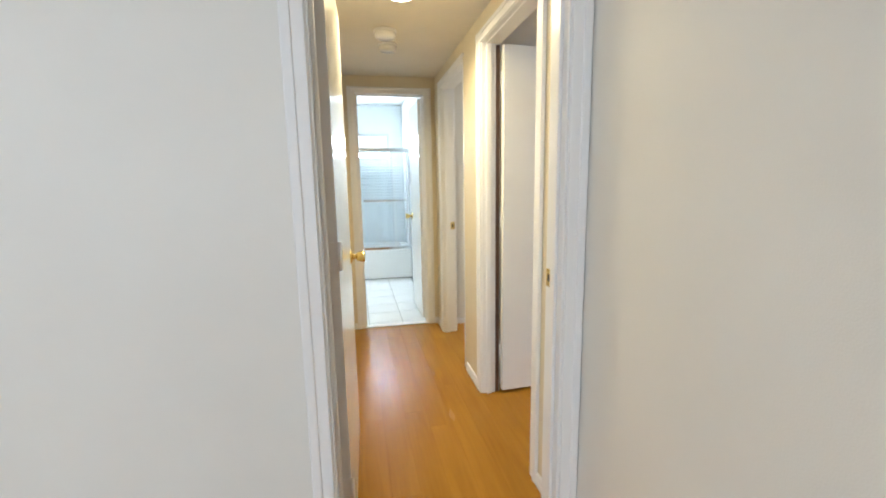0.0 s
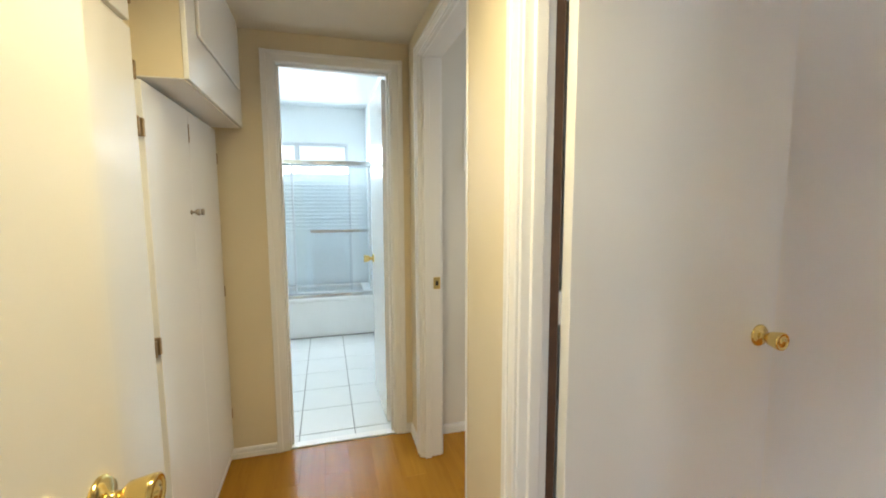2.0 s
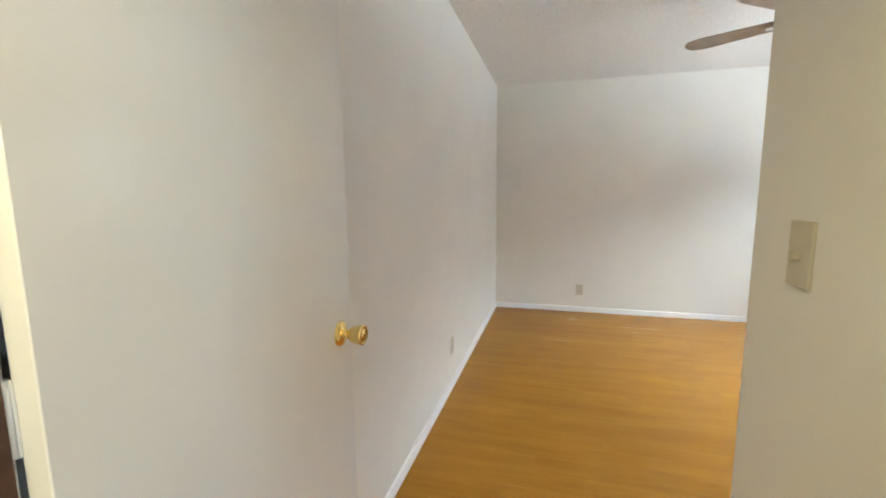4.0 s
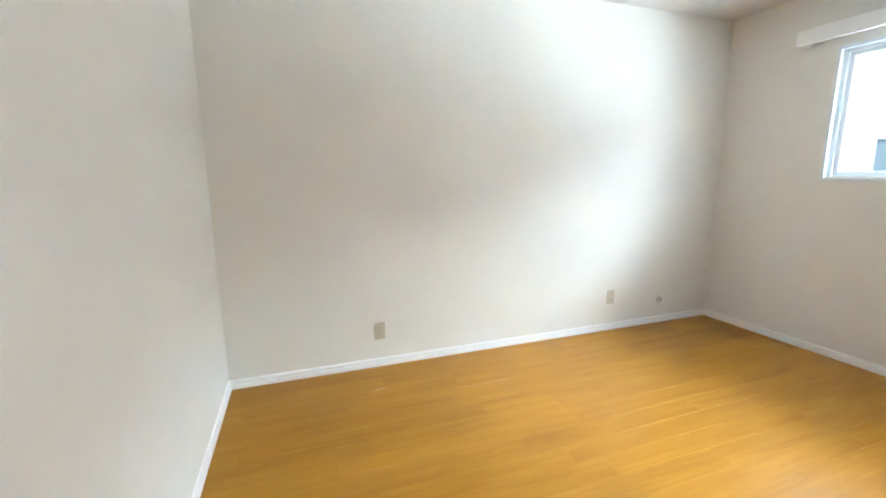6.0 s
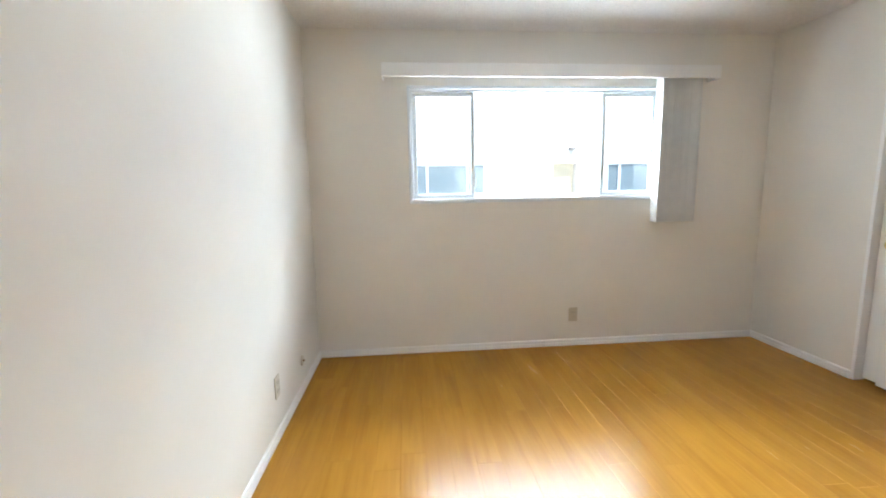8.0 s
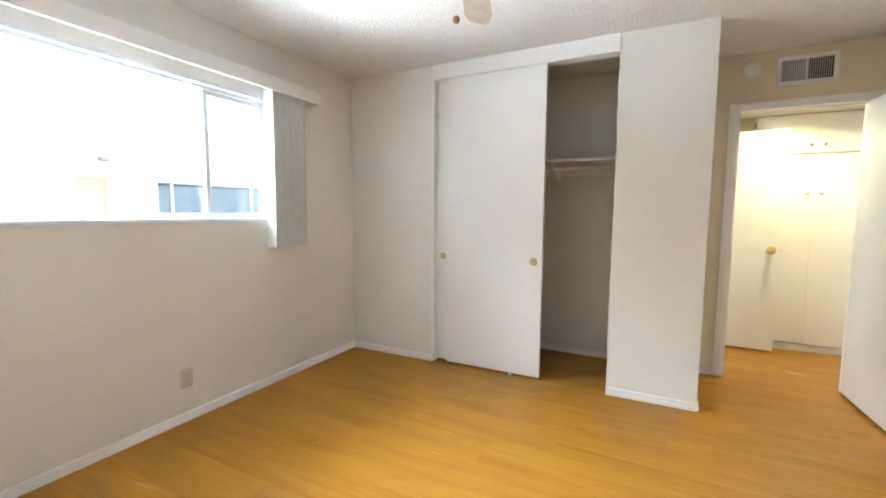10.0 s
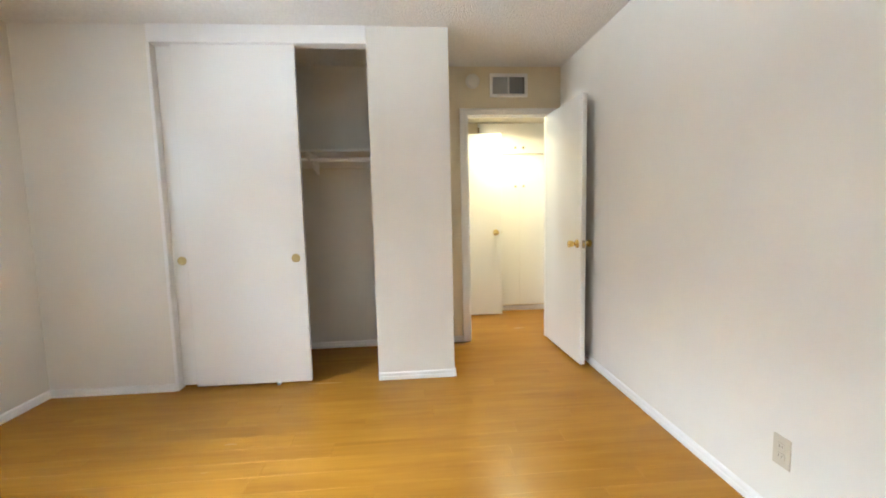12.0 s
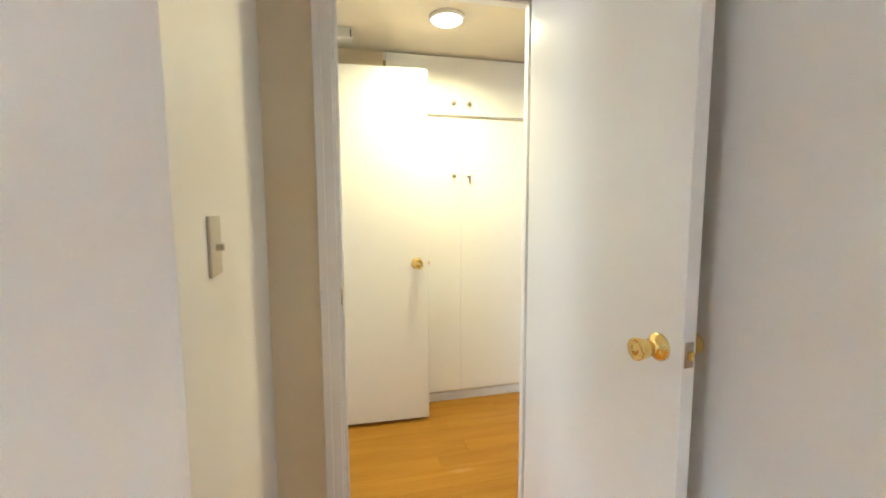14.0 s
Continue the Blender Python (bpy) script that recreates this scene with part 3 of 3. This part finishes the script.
part("bumper", moved(lathe([(0.008, 0), (0.009, 0.010), (0.006, 0.014)], 16, "-Y"), pose(0, -0.040, 0)), TRIM, ds, "white rubber bumper")

# ---- ceiling fan ----
FX, FYC, FZ = 3.45, -3.23, 2.20
fan = thing("ceiling_fan", "white ceiling fan with five pale wooden blades at rest", "fan", pose(FX, FYC, FZ))
part("canopy", moved(lathe([(0.03, 0), (0.065, 0.03), (0.07, 0.07), (0.07, 0.08)], 32), pose(0, 0, 0.16)), FANWHITE, fan)
part("downrod", moved(lathe([(0.012, 0), (0.012, 0.10)], 16), pose(0, 0, 0.08)), FANWHITE, fan)
part("motor", moved(lathe([(0.04, -0.05), (0.09, -0.04), (0.11, 0.0), (0.11, 0.05), (0.07, 0.09), (0.02, 0.10)], 40), pose(0, 0, 0)), FANWHITE, fan)
part("switch_housing", lathe([(0.03, -0.11), (0.05, -0.10), (0.052, -0.05)], 32), FANWHITE, fan)
for i in range(5):
    turn = pose(0, 0, 0, 0, 0, 200 + 72 * i)
    bm = bmesh.new()
    pts = [(0.18, -0.05), (0.57, -0.066), (0.635, -0.052), (0.66, -0.02), (0.66, 0.02), (0.635, 0.052), (0.57, 0.066), (0.18, 0.05)]
    lo = [bm.verts.new((x, y, -0.003)) for x, y in pts]
    hi = [bm.verts.new((x, y, 0.003)) for x, y in pts]
    for k in range(8):
        bm.faces.new((lo[k], lo[(k + 1) % 8], hi[(k + 1) % 8], hi[k]))
    bm.faces.new(list(reversed(lo)))
    bm.faces.new(hi)
    bl = part("blade", moved(bm, turn @ pose(0, 0, 0.0, 11, 0, 0)), FANBLADE, fan, "pale wooden fan blade")
    part("blade_iron", moved(boxes_bm([(0.08, -0.018, -0.012, 0.25, 0.018, -0.006)], 0.003), turn @ pose(0, 0, 0, 8, 0, 0)), FANWHITE, bl)
pc = part("pull_chain", moved(lathe([(0.0018, 0), (0.0018, 0.16)], 8), pose(0.02, -0.045, -0.26)), FANWHITE, fan)
part("chain_ball", moved(lathe([(0.002, 0), (0.010, 0.004), (0.013, 0.013), (0.010, 0.022), (0.002, 0.026)], 16), pose(0.02, -0.045, -0.285)), DARKBRASS, pc)

# ---- side room: breaker panel ----
bp_ = thing("breaker_panel", "white painted electrical panel door on the wall", "electrical panel", pose(1.29, -0.07, 1.66))
part("frame", boxes_bm([(-0.10, -0.012, -0.15, 0.22, 0, 0.15)], 0.003), TRIM, bp_)
part("panel_door", boxes_bm([(-0.055, -0.018, -0.105, 0.18, -0.012, 0.105)], 0.004), WHITE, bp_)
part("latch", boxes_bm([(-0.045, -0.022, -0.02, -0.030, -0.018, 0.02)], 0.001), DARK, bp_)

# ---- bathroom ----
tub = thing("bathtub", "white enamel bathtub with a plain front apron", "bathtub", pose(-0.9, 1.98, 0))
part("apron", boxes_bm([(0.002, 0, 0.002, 1.817, 0.06, 0.36)], 0.008, 2), PORCELAIN, tub)
part("rim", boxes_bm([(0.002, -0.008, 0.36, 1.817, 0.10, 0.40), (0.002, 0.70, 0.36, 1.817, 0.766, 0.40), (0.002, 0.10, 0.36, 0.10, 0.70, 0.40), (1.72, 0.10, 0.36, 1.817, 0.70, 0.40)], 0.012, 3), PORCELAIN, tub)
part("basin", boxes_bm([(0.06, 0.07, 0.06, 1.76, 0.74, 0.10)], 0.02, 2), PORCELAIN, tub)
sd = thing("shower_door", "sliding glass shower doors in a chrome frame", "shower door", pose(-0.9, 2.03, 0.40))
part("bottom_track", boxes_bm([(0.003, -0.03, 0, 1.817, 0.03, 0.035)], 0.003), CHROME, sd)
part("top_rail", boxes_bm([(0.003, -0.028, 1.32, 1.817, 0.028, 1.36)], 0.003), CHROME, sd)
for a in (0.003, 1.787):
    part("side_jamb", boxes_bm([(a, -0.025, 0.035, a + 0.03, 0.025, 1.32)], 0.003), CHROME, sd)
for a, b, y, bar in ((1.035, 1.785, -0.015, True), (0.30, 1.595, 0.012, False)):
    lf = part("glass_leaf", boxes_bm([(a, y - 0.003, 0.04, b, y + 0.003, 1.31)]), SHOWER, sd)
    lf.visible_shadow = False
    part("leaf_frame", boxes_bm(ring(a, 0.036, b, 1.318, y - 0.008, y + 0.008, 0.018), 0.002), ALU, lf)
    if bar:
        part("towel_bar", boxes_bm([(a + 0.16, y - 0.055, 0.655, b - 0.02, y - 0.040, 0.685), (a + 0.17, y - 0.045, 0.66, a + 0.185, y, 0.68), (b - 0.05, y - 0.045, 0.66, b - 0.035, y, 0.68)], 0.003), CHROME, lf)
rp = thing("shower_wall_panel", "white horizontally ribbed panel on the wall behind the tub", "wall panel", pose(-0.9, 2.746, 0.41))
part("sheet", boxes_bm([(0.005, -0.008, 0, 1.815, 0, 1.20)], 0.002), BATHWALL, rp)
for i in range(13):
    part("rib", moved(extrude_profile([(0, -0.011), (-0.009, -0.005), (-0.009, 0.005), (0, 0.011)], 1.78), pose(0.02, -0.0075, 0.64 + i * 0.042)), BATHWALL, rp)
bw = thing("window_2", "small frosted white sliding window above the tub", "window", kind="structure")
part("window_frame", boxes_bm(ring(-0.16, 1.645, 0.72, 2.03, 2.77, 2.82, 0.03), 0.002), ALU, bw)
part("mullion", boxes_bm([(0.13, 2.775, 1.675, 0.18, 2.815, 2.0)], 0.002), ALU, bw)
for a, b in ((-0.13, 0.13), (0.18, 0.69)):
    part("pane", boxes_bm([(a, 2.79, 1.675, b, 2.795, 2.0)]), FROST, bw)

# ---- outside ----
structure("ground", [(-300, -300, -0.5, 300, 300, -0.15)], CONCRETE, "pale concrete ground around the buildings", "ground")
house = thing("neighbour_building", "white stucco apartment building across the courtyard", "building", pose(0, -12, -0.15))
holes = [(-3.10, -0.30, 1.30, 2.04, True), (0.47, 1.08, 1.30, 2.04, False), (2.75, 4.52, 1.30, 2.06, True), (6.03, 7.70, 1.30, 2.04, True)]
items, x = [], -16.0
for x0, x1, z0, z1, g in holes:
    items += [(x, -0.3, 0, x0, 0, 5.6), (x0, -0.3, 0, x1, 0, z0), (x0, -0.3, z1, x1, 0, 5.6)]
    x = x1
items.append((x, -0.3, 0, 18.0, 0, 5.6))
part("wall", boxes_bm(items), STUCCO, house)
part("roof", boxes_bm([(-16.4, -8.0, 5.6, 18.4, 0.5, 5.8)], 0.02), ROOFM, house)
part("side_wall", boxes_bm([(-16, -7.8, 0, -15.7, -0.3, 5.6), (17.7, -7.8, 0, 18, -0.3, 5.6), (-15.7, -7.8, 0, 17.7, -7.5, 5.6)]), STUCCO, house)
for x0, x1, z0, z1, g in holes:
    if g:
        w = part("window", boxes_bm(ring(x0, z0, x1, z1, -0.10, -0.04, 0.05)), ALU, house)
        for a in (x0 + 0.42, x1 - 0.37):
            part("mullion", boxes_bm([(a, -0.10, z0 + 0.05, a + 0.05, -0.04, z1 - 0.05)]), ALU, w)
        part("pane", boxes_bm([(x0 + 0.05, -0.09, z0 + 0.05, x1 - 0.05, -0.08, z1 - 0.05)]), FARGLASS, w)
    else:
        part("niche_back", boxes_bm([(x0, -0.28, z0, x1, -0.25, z1)]), PLATE, house)
part("wall_lamp", boxes_bm([(0.55, 0, 2.34, 0.71, 0.12, 2.41)], 0.01), ROOFM, house)

# ---- floor pieces ----


def planks(name, x0, x1, y0, y1, label, w=0.121, length=1.21, seed=3):
    rnd = random.Random(seed)
    holder = thing(name, label, "floor", kind="structure")
    cache = {}
    x = x0
    while x < x1 - 0.004:
        xw = min(w, x1 - x)
        y = y0 - rnd.uniform(0.1, 0.95) * length
        while y < y1 - 0.004:
            a, b = max(y, y0), min(y + length, y1)
            if b - a > 0.01:
                key = (round(xw, 3), round(b - a, 3))
                if key not in cache:
                    g = 0.0002
                    bm = boxes_bm([(g, g, -0.012, key[0] - g, key[1] - g, 0.0)])
                    top = [e for e in bm.edges if all(v.co.z > -0.001 for v in e.verts)]
                    bmesh.ops.bevel(bm, geom=top, offset=0.0004, segments=1, affect="EDGES")
                    cache[key] = mesh_of("plank", bm, WOODF)
                ob = new("plank", cache[key])
                ob.parent = holder
                ob.location = (x, a, 0)
            y += length
        x += w
    return holder


planks("floor_bedroom", 1.0, 5.4, -5.105, -1.265, "honey-coloured laminate plank floor, glossy", 0.121, 1.21, 5)
planks("floor_hall", -0.08, 1.0, -2.485, 0.0, "honey-coloured laminate plank floor of the hallway", 0.121, 1.21, 8)
planks("floor_passage", 1.0, 3.1, -1.165, -0.07, "honey-coloured laminate plank floor of the side room", 0.121, 1.21, 9)
structure("floor_living", [(-4.0, -7.0, -0.012, 0.892, -2.485, 0.0)], WOODF, "honey-coloured laminate living room floor", "floor")
structure("threshold", [(0.217, 0.0, 0.0, 0.806, 0.055, 0.008)], TRIM, "thin pale threshold strip of the bathroom", "threshold", 0.003)

tiles = thing("floor_bathroom", "white square glazed bathroom floor tiles with grey grout", "floor", kind="structure")
part("grout", boxes_bm([(-0.9, 0.0, -0.012, 0.92, 2.75, -0.003)]), GROUT, tiles)
for y0, y1 in [(0.058, 0.13)] + [(0.13 + 0.305 * k, 0.435 + 0.305 * k) for k in range(6)]:
    tbm = boxes_bm([(0.003, 0.003, -0.010, 0.308, y1 - y0 - 0.003, 0.0)])
    bmesh.ops.bevel(tbm, geom=[e for e in tbm.edges if all(v.co.z > -0.001 for v in e.verts)], offset=0.002, segments=1, affect="EDGES")
    tmesh = mesh_of("tile", tbm, TILE)
    for i in range(5):
        t = new("tile", tmesh)
        t.parent = tiles
        t.location = (-0.671 + 0.311 * i, y0, 0.0)
